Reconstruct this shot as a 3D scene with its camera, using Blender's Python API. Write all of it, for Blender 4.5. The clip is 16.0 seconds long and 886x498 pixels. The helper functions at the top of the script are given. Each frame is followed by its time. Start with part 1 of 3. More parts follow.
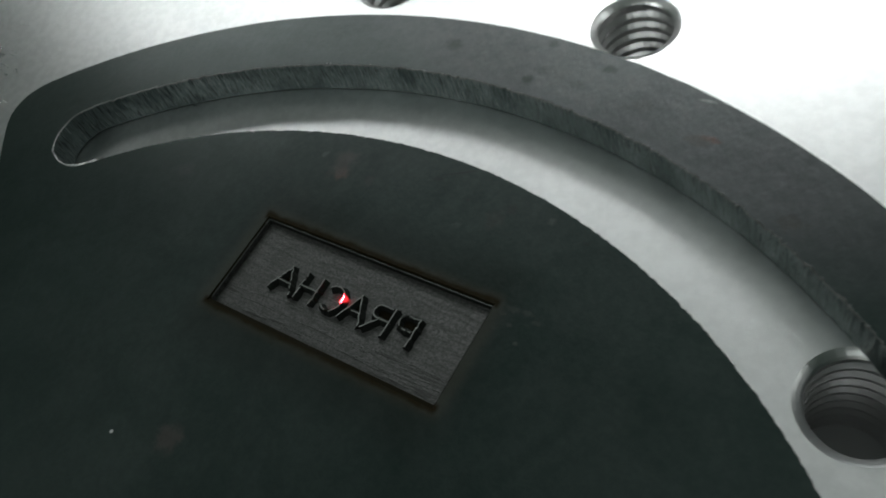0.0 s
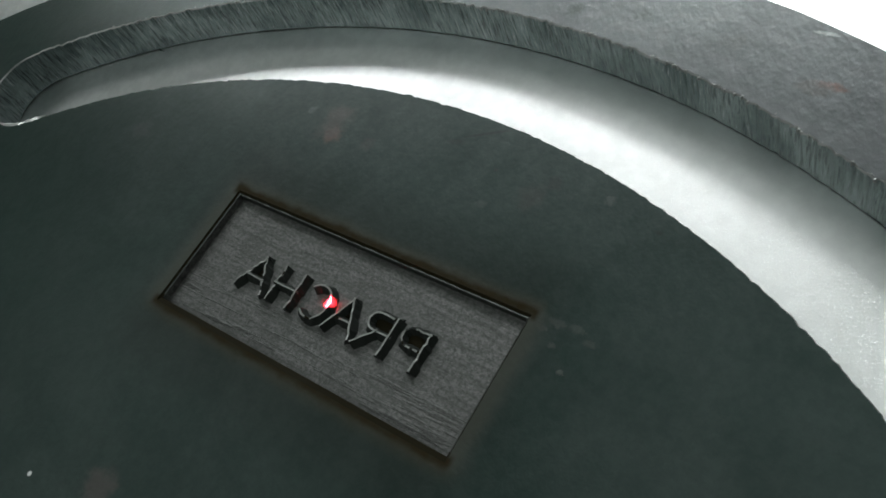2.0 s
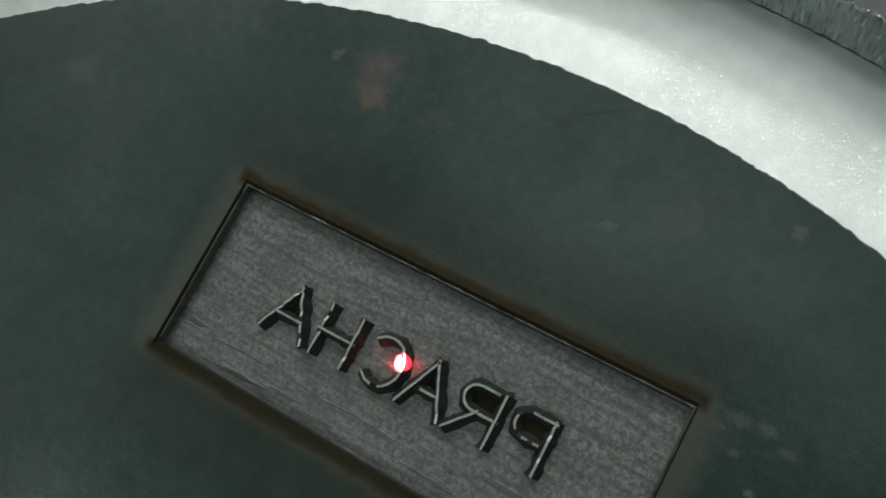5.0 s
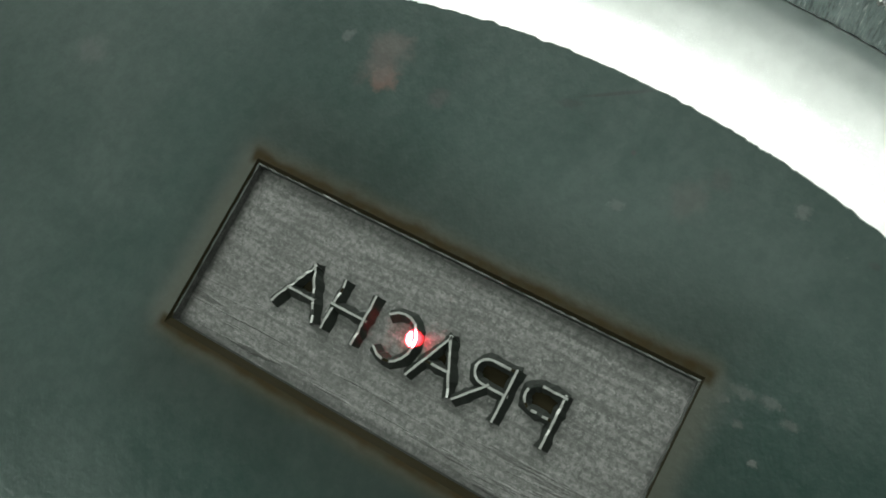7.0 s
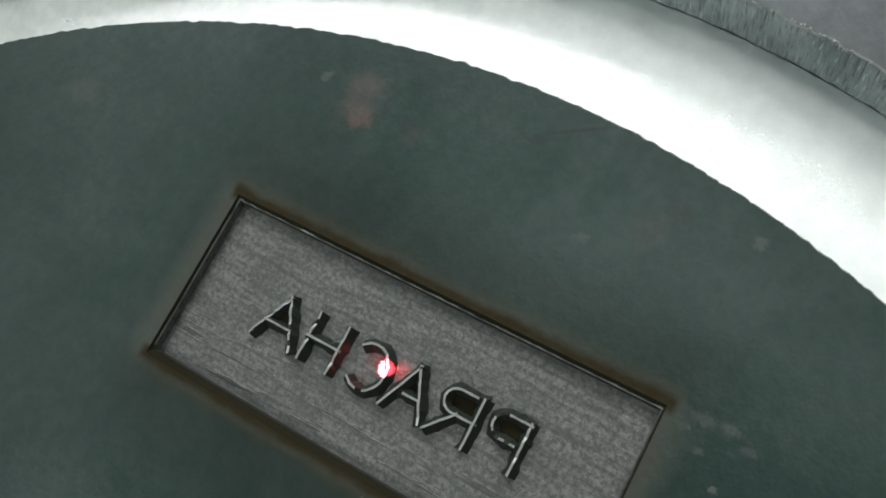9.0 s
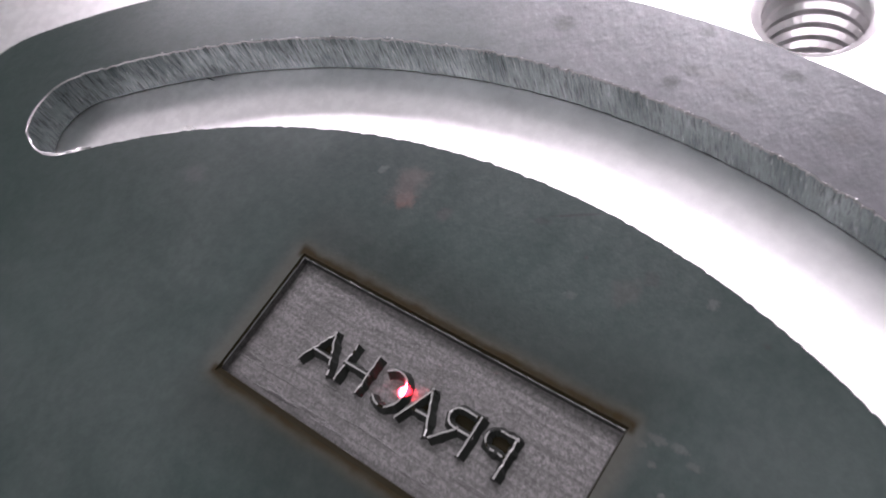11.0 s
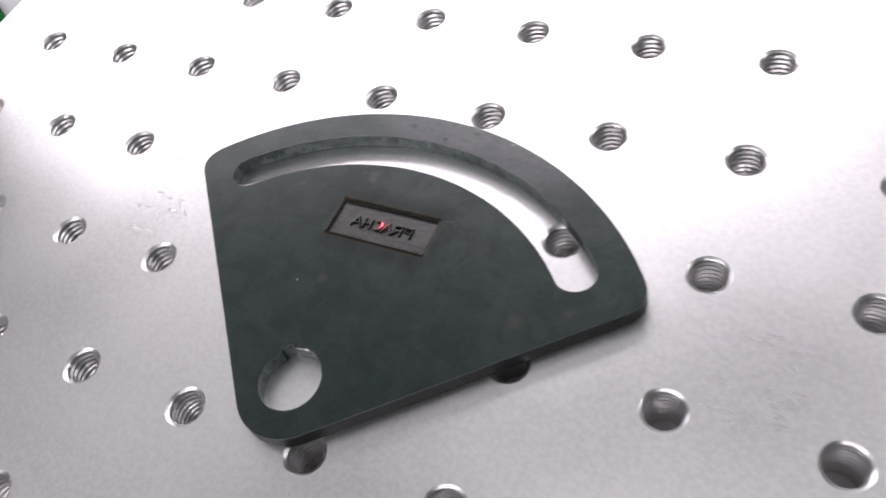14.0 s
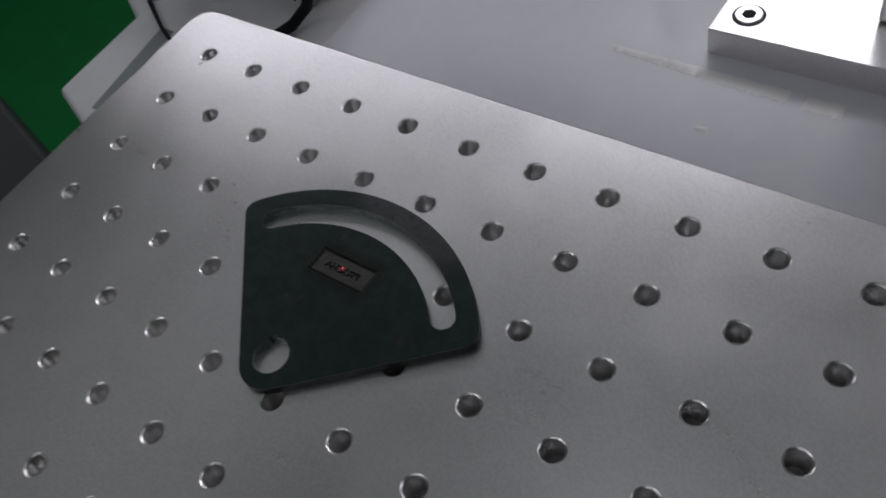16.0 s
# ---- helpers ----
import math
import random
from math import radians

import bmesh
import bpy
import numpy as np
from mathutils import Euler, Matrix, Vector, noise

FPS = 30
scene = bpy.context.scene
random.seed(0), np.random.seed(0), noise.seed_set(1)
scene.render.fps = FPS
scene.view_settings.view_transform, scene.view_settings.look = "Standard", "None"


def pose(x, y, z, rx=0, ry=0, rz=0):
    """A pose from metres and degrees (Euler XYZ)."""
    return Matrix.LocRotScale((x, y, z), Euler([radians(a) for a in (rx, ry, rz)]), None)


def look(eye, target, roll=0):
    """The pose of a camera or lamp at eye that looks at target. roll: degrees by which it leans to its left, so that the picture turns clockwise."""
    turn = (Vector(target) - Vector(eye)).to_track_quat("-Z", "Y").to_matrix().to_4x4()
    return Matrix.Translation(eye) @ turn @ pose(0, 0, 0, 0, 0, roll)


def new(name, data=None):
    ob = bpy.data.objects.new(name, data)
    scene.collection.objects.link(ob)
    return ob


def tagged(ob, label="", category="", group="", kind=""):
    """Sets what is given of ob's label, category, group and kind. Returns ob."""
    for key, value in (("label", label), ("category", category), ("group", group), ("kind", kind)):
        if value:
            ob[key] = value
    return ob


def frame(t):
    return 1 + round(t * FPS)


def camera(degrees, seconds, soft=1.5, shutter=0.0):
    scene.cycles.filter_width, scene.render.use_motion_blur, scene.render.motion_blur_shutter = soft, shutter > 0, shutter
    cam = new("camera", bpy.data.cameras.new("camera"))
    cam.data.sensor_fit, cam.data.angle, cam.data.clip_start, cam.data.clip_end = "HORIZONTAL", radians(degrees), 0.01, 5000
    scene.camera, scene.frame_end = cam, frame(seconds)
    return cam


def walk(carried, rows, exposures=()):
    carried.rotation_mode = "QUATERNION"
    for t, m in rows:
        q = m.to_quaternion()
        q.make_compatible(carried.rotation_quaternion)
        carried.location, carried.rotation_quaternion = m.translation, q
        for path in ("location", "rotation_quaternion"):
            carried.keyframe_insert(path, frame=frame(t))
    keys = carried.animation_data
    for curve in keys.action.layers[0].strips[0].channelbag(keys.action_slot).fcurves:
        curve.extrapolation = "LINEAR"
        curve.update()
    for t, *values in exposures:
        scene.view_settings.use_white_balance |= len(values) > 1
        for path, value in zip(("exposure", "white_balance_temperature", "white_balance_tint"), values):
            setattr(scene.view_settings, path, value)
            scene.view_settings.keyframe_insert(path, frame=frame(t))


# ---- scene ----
cam = camera(55.65, 16.0, soft=1.7, shutter=0.5)
PATH = [
    (0, 0.15102, -0.07228, 0.04914, 34.302, 15.820, 31.451),
    (0.5, 0.14725, -0.06906, 0.04303, 33.015, 17.229, 31.636),
    (1, 0.14476, -0.06537, 0.03861, 32.234, 17.506, 32.123),
    (1.5, 0.14364, -0.06539, 0.03834, 31.802, 17.191, 32.394),
    (2, 0.14394, -0.06537, 0.03801, 31.833, 17.622, 32.777),
    (2.5, 0.13969, -0.06383, 0.03944, 30.377, 16.944, 32.804),
    (3, 0.13891, -0.06375, 0.03971, 30.471, 16.731, 33.375),
    (3.5, 0.13865, -0.06380, 0.03958, 30.438, 16.328, 33.186),
    (4, 0.13328, -0.06002, 0.03862, 22.563, 15.172, 30.071),
    (4.5, 0.12817, -0.05666, 0.03393, 16.042, 13.856, 28.855),
    (7, 0.12724, -0.05753, 0.03478, 14.144, 12.078, 28.696),
    (7.5, 0.12897, -0.05762, 0.03449, 15.784, 13.549, 28.937),
    (8, 0.12852, -0.05683, 0.03566, 17.050, 12.737, 28.907),
    (8.5, 0.12931, -0.05757, 0.03494, 16.567, 13.133, 28.900),
    (9, 0.12907, -0.05714, 0.03532, 16.828, 12.866, 28.754),
    (11.5, 0.14197, -0.06836, 0.04465, 33.605, 15.019, 35.618),
    (12, 0.14905, -0.07526, 0.05486, 33.964, 13.553, 34.205),
    (12.2, 0.15192, -0.07657, 0.05932, 33.380, 13.723, 33.247),
    (12.5, 0.15408, -0.08589, 0.06623, 34.964, 12.658, 30.922),
    (12.8, 0.15947, -0.09518, 0.07677, 35.932, 12.492, 29.924),
    (13, 0.16484, -0.10137, 0.08841, 35.706, 12.207, 28.565),
    (13.2, 0.17067, -0.10814, 0.09606, 36.001, 12.386, 27.867),
    (13.5, 0.17695, -0.11944, 0.11126, 36.390, 11.726, 27.301),
    (13.7, 0.18191, -0.12425, 0.11468, 36.928, 12.023, 27.391),
    (14, 0.19200, -0.12667, 0.11839, 36.225, 12.851, 24.958),
    (14.2, 0.19896, -0.12665, 0.12813, 36.044, 14.255, 24.430),
    (14.5, 0.22412, -0.12342, 0.15766, 36.823, 15.175, 24.300),
    (14.7, 0.23502, -0.12125, 0.16224, 37.273, 14.598, 24.679),
    (15, 0.23345, -0.12334, 0.16479, 36.696, 14.522, 27.152),
    (15.2, 0.23484, -0.12633, 0.15875, 35.844, 14.449, 29.888),
    (15.5, 0.24548, -0.12697, 0.16708, 35.007, 13.779, 31.849),
    (15.8, 0.26030, -0.12951, 0.18502, 35.901, 13.098, 33.599),
    (16, 0.26020, -0.13167, 0.19606, 36.028, 12.875, 34.595),
]
EXPOSURES = [
    (0, -1.0, 6150, 0), (1, -0.7, 6150, 0), (1.5, -0.3, 6150, 1), (2, -0.05, 6150, 1), (2.5, 0.45, 6150, 4), (3.5, 0.65, 6150, 5), (4, 0.5, 6150, 5), (4.5, 0.35, 6200, 2), (7, 1.15, 6400, -4), (8.5, 1.05, 6270, 1), (9, 0.95, 6200, 3),
    (11.5, 1.15, 6330, 33), (12.5, 1.0, 6330, 33), (13.5, 0.55, 6330, 26), (14, 0.05, 6330, 23), (14.5, -0.55, 6250, 22), (15, -1.1, 6200, 20), (16, -1.8, 6100, 15),
]
walk(cam, [(t, pose(x, y, z, rx, ry, rz)) for t, x, y, z, rx, ry, rz in PATH], EXPOSURES)

# ---- world, lamps ----
world = bpy.data.worlds.new("room_air")
scene.world = world
world.use_nodes = True
world.node_tree.nodes["Background"].inputs[0].default_value = (0.9, 0.95, 1.0, 1)
world.node_tree.nodes["Background"].inputs[1].default_value = 0.1


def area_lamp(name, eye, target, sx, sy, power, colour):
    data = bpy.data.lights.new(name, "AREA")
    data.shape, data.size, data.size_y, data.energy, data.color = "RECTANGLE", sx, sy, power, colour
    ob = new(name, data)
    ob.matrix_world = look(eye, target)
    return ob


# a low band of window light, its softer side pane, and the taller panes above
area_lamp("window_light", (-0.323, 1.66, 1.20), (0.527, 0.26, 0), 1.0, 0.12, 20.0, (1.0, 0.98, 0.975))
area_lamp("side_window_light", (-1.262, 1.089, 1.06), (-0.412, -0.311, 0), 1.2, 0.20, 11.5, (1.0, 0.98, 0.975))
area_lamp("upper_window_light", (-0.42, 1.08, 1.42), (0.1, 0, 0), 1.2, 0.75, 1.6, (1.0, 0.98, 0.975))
# added fill lights without fixtures, for hole walls, steel and control box front
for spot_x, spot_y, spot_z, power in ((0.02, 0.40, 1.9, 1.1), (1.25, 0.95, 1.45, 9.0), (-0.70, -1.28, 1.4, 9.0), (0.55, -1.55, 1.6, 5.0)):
    area_lamp("unseen_fill_light", (spot_x, spot_y, spot_z), (0.1, 0, 0), 1.1, 0.25, power, (1.0, 0.98, 0.96))

# broad fill added on the left to brighten that side of the metal
area_lamp("west_fill_light", (-1.35, 0.05, 1.8), (0.1, 0, 0), 1.3, 1.1, 2.7, (1.0, 0.98, 0.96))

dot = bpy.data.lights.new("aiming_laser", "SPOT")
dot.energy, dot.color, dot.spot_size, dot.spot_blend, dot.shadow_soft_size = 45.0, (1.0, 0.02, 0.035), radians(1.3), 0.7, 0.0
new("aiming_laser", dot).matrix_world = look((0.1179, -0.0573, 0.038), (0.1179, -0.0573, 0))


# ---- materials ----
class Nodes:
    """A small writer of node trees."""

    def __init__(self, name):
        self.mat = bpy.data.materials.new(name)
        self.mat.use_nodes = True
        self.tree = self.mat.node_tree
        self.shader = self.tree.nodes["Principled BSDF"]
        self.place = self.add("ShaderNodeTexCoord").outputs["Object"]

    def add(self, kind, **values):
        node = self.tree.nodes.new(kind)
        for key, value in values.items():
            setattr(node, key, value)
        return node

    def put(self, value, socket):
        if isinstance(value, bpy.types.NodeSocket):
            self.tree.links.new(value, socket)
        elif value is not None:
            socket.default_value = value

    def math(self, op, a, b=None, clamp=False):
        n = self.add("ShaderNodeMath", operation=op, use_clamp=clamp)
        self.put(a, n.inputs[0])
        self.put(b, n.inputs[1])
        return n.outputs[0]

    def noise(self, scale, detail=3.0, rough=0.55, stretch=None, turn=0.0, distort=0.0):
        where = self.place
        if stretch or turn:
            m = self.add("ShaderNodeMapping")
            self.put(where, m.inputs[0])
            m.vector_type = "TEXTURE"
            m.inputs["Rotation"].default_value = (0, 0, turn)
            m.inputs["Scale"].default_value = [1.0 / v for v in (stretch or (1, 1, 1))]
            where = m.outputs[0]
        else:
            m = self.add("ShaderNodeMapping")
            self.put(where, m.inputs[0])
            m.inputs["Rotation"].default_value = (0.63, 0.41, 0.3)
            m.inputs["Location"].default_value = (0.0137, 0.0071, 0.0113)
            where = m.outputs[0]
        n = self.add("ShaderNodeTexNoise")
        self.put(where, n.inputs["Vector"])
        n.inputs["Scale"].default_value, n.inputs["Detail"].default_value, n.inputs["Roughness"].default_value = scale, detail, rough
        n.inputs["Distortion"].default_value = distort
        return n.outputs["Fac"]

    def ramp(self, fac, low, high, a=0.0, b=1.0):
        n = self.add("ShaderNodeMapRange", clamp=True)
        n.interpolation_type = "SMOOTHSTEP"
        self.put(fac, n.inputs["Value"])
        for key, v in (("From Min", low), ("From Max", high), ("To Min", a), ("To Max", b)):
            n.inputs[key].default_value = v
        return n.outputs[0]

    def mix(self, fac, a, b):
        n = self.add("ShaderNodeMix", data_type="RGBA")
        self.put(fac, n.inputs["Factor"])
        for v, s in ((a, n.inputs[6]), (b, n.inputs[7])):
            self.put((*v, 1) if isinstance(v, tuple) else v, s)
        return n.outputs[2]

    def bump(self, height, strength, distance, before=None):
        n = self.add("ShaderNodeBump")
        self.put(height, n.inputs["Height"])
        self.put(strength, n.inputs["Strength"])
        n.inputs["Distance"].default_value = distance
        if before is not None:
            self.put(before, n.inputs["Normal"])
        return n.outputs[0]

    def finish(self, colour, rough, metal=0.0, normal=None, **more):
        self.put((*colour, 1) if isinstance(colour, tuple) else colour, self.shader.inputs["Base Color"])
        self.put(rough, self.shader.inputs["Roughness"])
        self.put(metal, self.shader.inputs["Metallic"])
        self.put(normal, self.shader.inputs["Normal"])
        for key, value in more.items():
            self.put(value, self.shader.inputs[key.replace("_", " ")])
        return self.mat


def aluminium():
    n = Nodes("milled_aluminium")
    broad, fine = n.noise(26, 4), n.noise(8300, 6, 0.8)
    grain, pits = n.noise(3900, 6, 0.8), n.noise(5200, 7, 0.85)
    streak = n.noise(700, 3, stretch=(0.08, 1.0, 1.0))
    scuff = n.noise(240, 5, 0.7, stretch=(0.25, 1.0, 1.0))
    col = n.mix(n.ramp(broad, 0.3, 0.7), (0.70, 0.69, 0.69), (0.78, 0.77, 0.77))
    col = n.mix(n.ramp(streak, 0.5, 0.8, 0, 0.15), col, (0.6, 0.59, 0.59))
    col = n.mix(n.ramp(n.noise(1100, 3, 0.6), 0.35, 0.65, 0, 0.5), col, (0.86, 0.85, 0.85))
    b = n.bump(n.ramp(grain, 0.36, 0.64), 0.12, 0.000025)
    b = n.bump(n.ramp(pits, 0.54, 0.68), 0.24, 0.000025, b)
    b = n.bump(fine, 0.16, 0.00001, b)
    rough = n.math("ADD", n.ramp(broad, 0.3, 0.7, 0.27, 0.32), n.ramp(scuff, 0.3, 0.9, 0, 0.03))
    return n.finish(col, rough, 1.0, b)


def bare(name, colour, rough, metal, grain=3000, strength=0.2, gloss=0.5):
    n = Nodes(name)
    a, b = n.noise(grain, 3), n.noise(grain / 40, 3)
    col = n.mix(n.ramp(b, 0.3, 0.7, 0, 0.35), colour, tuple(c * 0.75 for c in colour))
    return n.finish(col, n.ramp(b, 0.3, 0.7, rough * 0.9, rough * 1.1), metal, n.bump(a, strength, 0.05 / grain), Specular_IOR_Level=gloss)


def spot(n, x, y, r, warp=0.5, long=1.0, turn=0.0):
    """1 in a ragged patch round a place, 0 outside."""
    d = n.add("ShaderNodeSeparateXYZ")
    n.put(n.place, d.inputs[0])
    ox, oy = n.math("SUBTRACT", d.outputs[0], x), n.math("SUBTRACT", d.outputs[1], y)
    c, s = math.cos(turn), math.sin(turn)
    dx = n.math("DIVIDE", n.math("ADD", n.math("MULTIPLY", ox, c), n.math("MULTIPLY", oy, s)), r * long)
    dy = n.math("DIVIDE", n.math("SUBTRACT", n.math("MULTIPLY", oy, c), n.math("MULTIPLY", ox, s)), r)
    far = n.math("SQRT", n.math("ADD", n.math("MULTIPLY", dx, dx), n.math("MULTIPLY", dy, dy)))
    ragged = n.math("MULTIPLY", n.math("SUBTRACT", n.noise(1.1 / r, 4, 0.65), 0.5), 2.4 * warp)
    return n.ramp(n.math("ADD", far, ragged), 0.45, 1.15, 1.0, 0.0)


def side_distance(n, lo, hi, axis, out):
    """Metres past the nearer of two borders along an axis, in metres; negative between them."""
    d = n.add("ShaderNodeSeparateXYZ")
    n.put(n.place, d.inputs[0])
    mid, half = (lo + hi) / 2, (hi - lo) / 2
    return n.math("SUBTRACT", n.math("ABSOLUTE", n.math("SUBTRACT", d.outputs[axis], mid)), half + out)


def dark_steel():
    n = Nodes("dark_oxidised_steel")
    cloud, mottle, grain = n.noise(48, 4, 0.6, distort=0.5), n.noise(420, 6, 0.7, distort=0.3), n.noise(3000, 4, 0.6)
    col = n.mix(n.ramp(cloud, 0.32, 0.68), (0.0006, 0.0092, 0.0068), (0.0034, 0.0138, 0.0110))
    col = n.mix(n.ramp(mottle, 0.45, 0.75, 0, 0.16), col, (0.014, 0.0195, 0.0185))
    col = n.mix(n.ramp(n.noise(1400, 6, 0.75), 0.54, 0.76, 0, 0.2), col, (0.002, 0.006, 0.005))
    col = n.mix(n.ramp(n.noise(3400, 5, 0.75), 0.62, 0.76, 0, 0.3), col, (0.040, 0.046, 0.045))
    # a paler patch of steel beyond the slot, with a stronger bump
    pale_patch = n.math("MULTIPLY", spot(n, 0.1265, -0.0345, 0.0090, 0.15, 3.2, -0.25), n.ramp(n.noise(900, 5, 0.7), 0.3, 0.7, 0.55, 0.80))
    col = n.mix(pale_patch, col, (0.085, 0.081, 0.089))
    # rust, dark scale patches and pale rubs
    for x, y, r, tone, long in ((0.1113, -0.0481, 0.0007, (0.060, 0.026, 0.020), 1.0), (0.1110, -0.0472, 0.0014, (0.036, 0.028, 0.026), 0.8), (0.1128, -0.0711, 0.0011, (0.036, 0.029, 0.027), 1.0), (0.1491, -0.0692, 0.0014, (0.034, 0.024, 0.022), 1.2), (0.1572, -0.0654, 0.0008, (0.030, 0.022, 0.020), 1.0),
                                (0.1131, -0.0333, 0.0007, (0.020, 0.020, 0.021), 1.3), (0.1212, -0.0312, 0.0005, (0.020, 0.020, 0.021), 1.3), (0.1210, -0.0352, 0.0005, (0.003, 0.004, 0.004), 1.2), (0.1266, -0.0326, 0.0005, (0.003, 0.004, 0.004), 1.2), (0.1217, -0.0340, 0.0005, (0.04, 0.04, 0.04), 1.5), (0.1250, -0.0347, 0.0005, (0.035, 0.035, 0.035), 1.6), (0.1346, -0.0335, 0.00014, (0.2, 0.2, 0.2), 5.0), (0.1360, -0.0367, 0.0003, (0.09, 0.03, 0.022), 3.0),
                                (0.1232, -0.0340, 0.0008, (0.06, 0.058, 0.06), 1.6), (0.1305, -0.0352, 0.0006, (0.05, 0.048, 0.05), 1.8), (0.1353, -0.0370, 0.0006, (0.045, 0.035, 0.035), 1.7), (0.1430, -0.0415, 0.0007, (0.04, 0.036, 0.034), 1.5),
                                (0.1140, -0.0480, 0.0005, (0.014, 0.014, 0.014), 1.0), (0.1250, -0.0478, 0.0009, (0.014, 0.016, 0.014), 1.0), (0.1291, -0.0540, 0.0002, (0.04, 0.042, 0.04), 1.8), (0.1300, -0.0546, 0.00016, (0.04, 0.042, 0.04), 1.5), (0.1310, -0.0556, 0.00016, (0.06, 0.06, 0.058), 1.2),
                                (0.1297, -0.0535, 0.00028, (0.036, 0.040, 0.037), 1.8), (0.1307, -0.0534, 0.00022, (0.032, 0.036, 0.034), 2.2), (0.1316, -0.0538, 0.00020, (0.030, 0.033, 0.031), 1.9), (0.1289, -0.0465, 0.00030, (0.035, 0.038, 0.037), 1.2), (0.1258, -0.0466, 0.00045, (0.003, 0.005, 0.004), 1.3), (0.1319, -0.0473, 0.00020, (0.002, 0.004, 0.003), 1.2),
                                (0.1089, -0.0470, 0.00040, (0.036, 0.040, 0.040), 0.8), (0.1227, -0.0491, 0.00025, (0.030, 0.034, 0.033), 1.4), (0.0975, -0.0524, 0.0007, (0.020, 0.024, 0.023), 1.5)):
        col = n.mix(n.math("MULTIPLY", spot(n, x, y, r, 0.9, long), 0.75), col, tone)
    for x, y, r, tone in ((0.12236, -0.0469, 0.00013, (0.01, 0.01, 0.01)), (0.1083, -0.0726, 0.00016, (0.5, 0.5, 0.5))):
        col = n.mix(spot(n, x, y, r, 0.3), col, tone)
    col = n.mix(n.math("MULTIPLY", spot(n, 0.1207, -0.0449, 0.00010, 0.2, 17.0, 0.50), 0.85), col, (0.001, 0.001, 0.001))
    col = n.mix(n.math("MULTIPLY", spot(n, 0.1192, -0.0460, 0.00022, 0.8, 3.0, 0.3), 0.6), col, (0.002, 0.003, 0.003))
    # scorched borders of the engraved field
    wob = n.math("MULTIPLY", n.math("SUBTRACT", n.noise(700, 3), 0.5), 0.0005)
    dx = n.math("ADD", side_distance(n, REC[0], REC[1], 0, 0.0002), wob)
    dy = n.math("ADD", side_distance(n, REC[2], REC[3], 1, 0.0003), wob)
    burn = n.math("MULTIPLY", n.math("MULTIPLY", n.ramp(dy, 0.0, 0.0005, 1, 0), n.ramp(dy, -0.0006, -0.0002, 0, 1)), n.ramp(dx, 0.0, 0.0004, 1, 0))
    haze = n.math("MULTIPLY", n.ramp(dx, 0.0002, 0.0013, 1, 0), n.ramp(dy, -0.0004, 0.0006, 1, 0))
    soot = n.math("MULTIPLY", n.ramp(dy, 0.0005, 0.005, 0.75, 0), n.ramp(dx, -0.001, 0.003, 1, 0))
    fringe = n.math("MULTIPLY", n.ramp(dy, 0.0002, 0.0010, 1, 0), n.ramp(dx, 0.0, 0.0008, 1, 0))
    col = n.mix(soot, col, (0.010, 0.014, 0.012))
    col = n.mix(n.math("MULTIPLY", fringe, 0.6), col, (0.021, 0.018, 0.009))
    col = n.mix(n.math("MULTIPLY", haze, 0.6), col, (0.034, 0.036, 0.030))
    col = n.mix(n.math("MULTIPLY", burn, n.ramp(n.noise(1500, 4, 0.7), 0.3, 0.6, 0.5, 0.9)), col, (0.016, 0.011, 0.004))
    fleck = n.noise(1500, 6, 0.75)
    b = n.bump(grain, 0.25, 0.00003)
    b = n.bump(n.noise(2100, 4, 0.6, stretch=(1.0, 0.55, 1.0), turn=0.5), n.math("ADD", 0.18, n.math("MULTIPLY", pale_patch, 0.40)), 0.00006, b)
    b = n.bump(fleck, 0.11, 0.00008, b)
    b = n.bump(mottle, 0.04, 0.00010, b)
    rough = n.math("ADD", n.ramp(fleck, 0.3, 0.7, 0.28, 0.32), n.math("MULTIPLY", burn, 0.35))
    patchy = n.math("MULTIPLY", n.ramp(fleck, 0.36, 0.64, 0.91, 1.07), n.ramp(n.noise(150, 4, 0.6, distort=0.6), 0.34, 0.66, 0.84, 1.10))
    dull = n.math("MULTIPLY", n.math("SUBTRACT", 1.0, n.math("MULTIPLY", burn, 0.9)), n.math("MULTIPLY", patchy, n.math("SUBTRACT", 0.71, n.math("MULTIPLY", soot, 0.36))))
    return n.finish(col, rough, 0.15, b, Specular_IOR_Level=dull, Specular_Tint=(0.94, 1.0, 0.98, 1))


def striated():
    n = Nodes("laser_cut_edge")
    lines = n.noise(8200, 4, 0.65, stretch=(1.0, 1.0, 0.09))
    broad = n.noise(260, 4)
    col = n.mix(n.ramp(broad, 0.35, 0.65), (0.080, 0.108, 0.104), (0.17, 0.205, 0.200))
    col = n.mix(n.ramp(lines, 0.48, 0.66, 0, 0.85), col, (0.022, 0.030, 0.029))
    col = n.mix(n.ramp(lines, 0.42, 0.30, 0, 0.6), col, (0.38, 0.39, 0.39))
    return n.finish(col, 0.42, 0.7, n.bump(lines, 0.8, 0.00008))


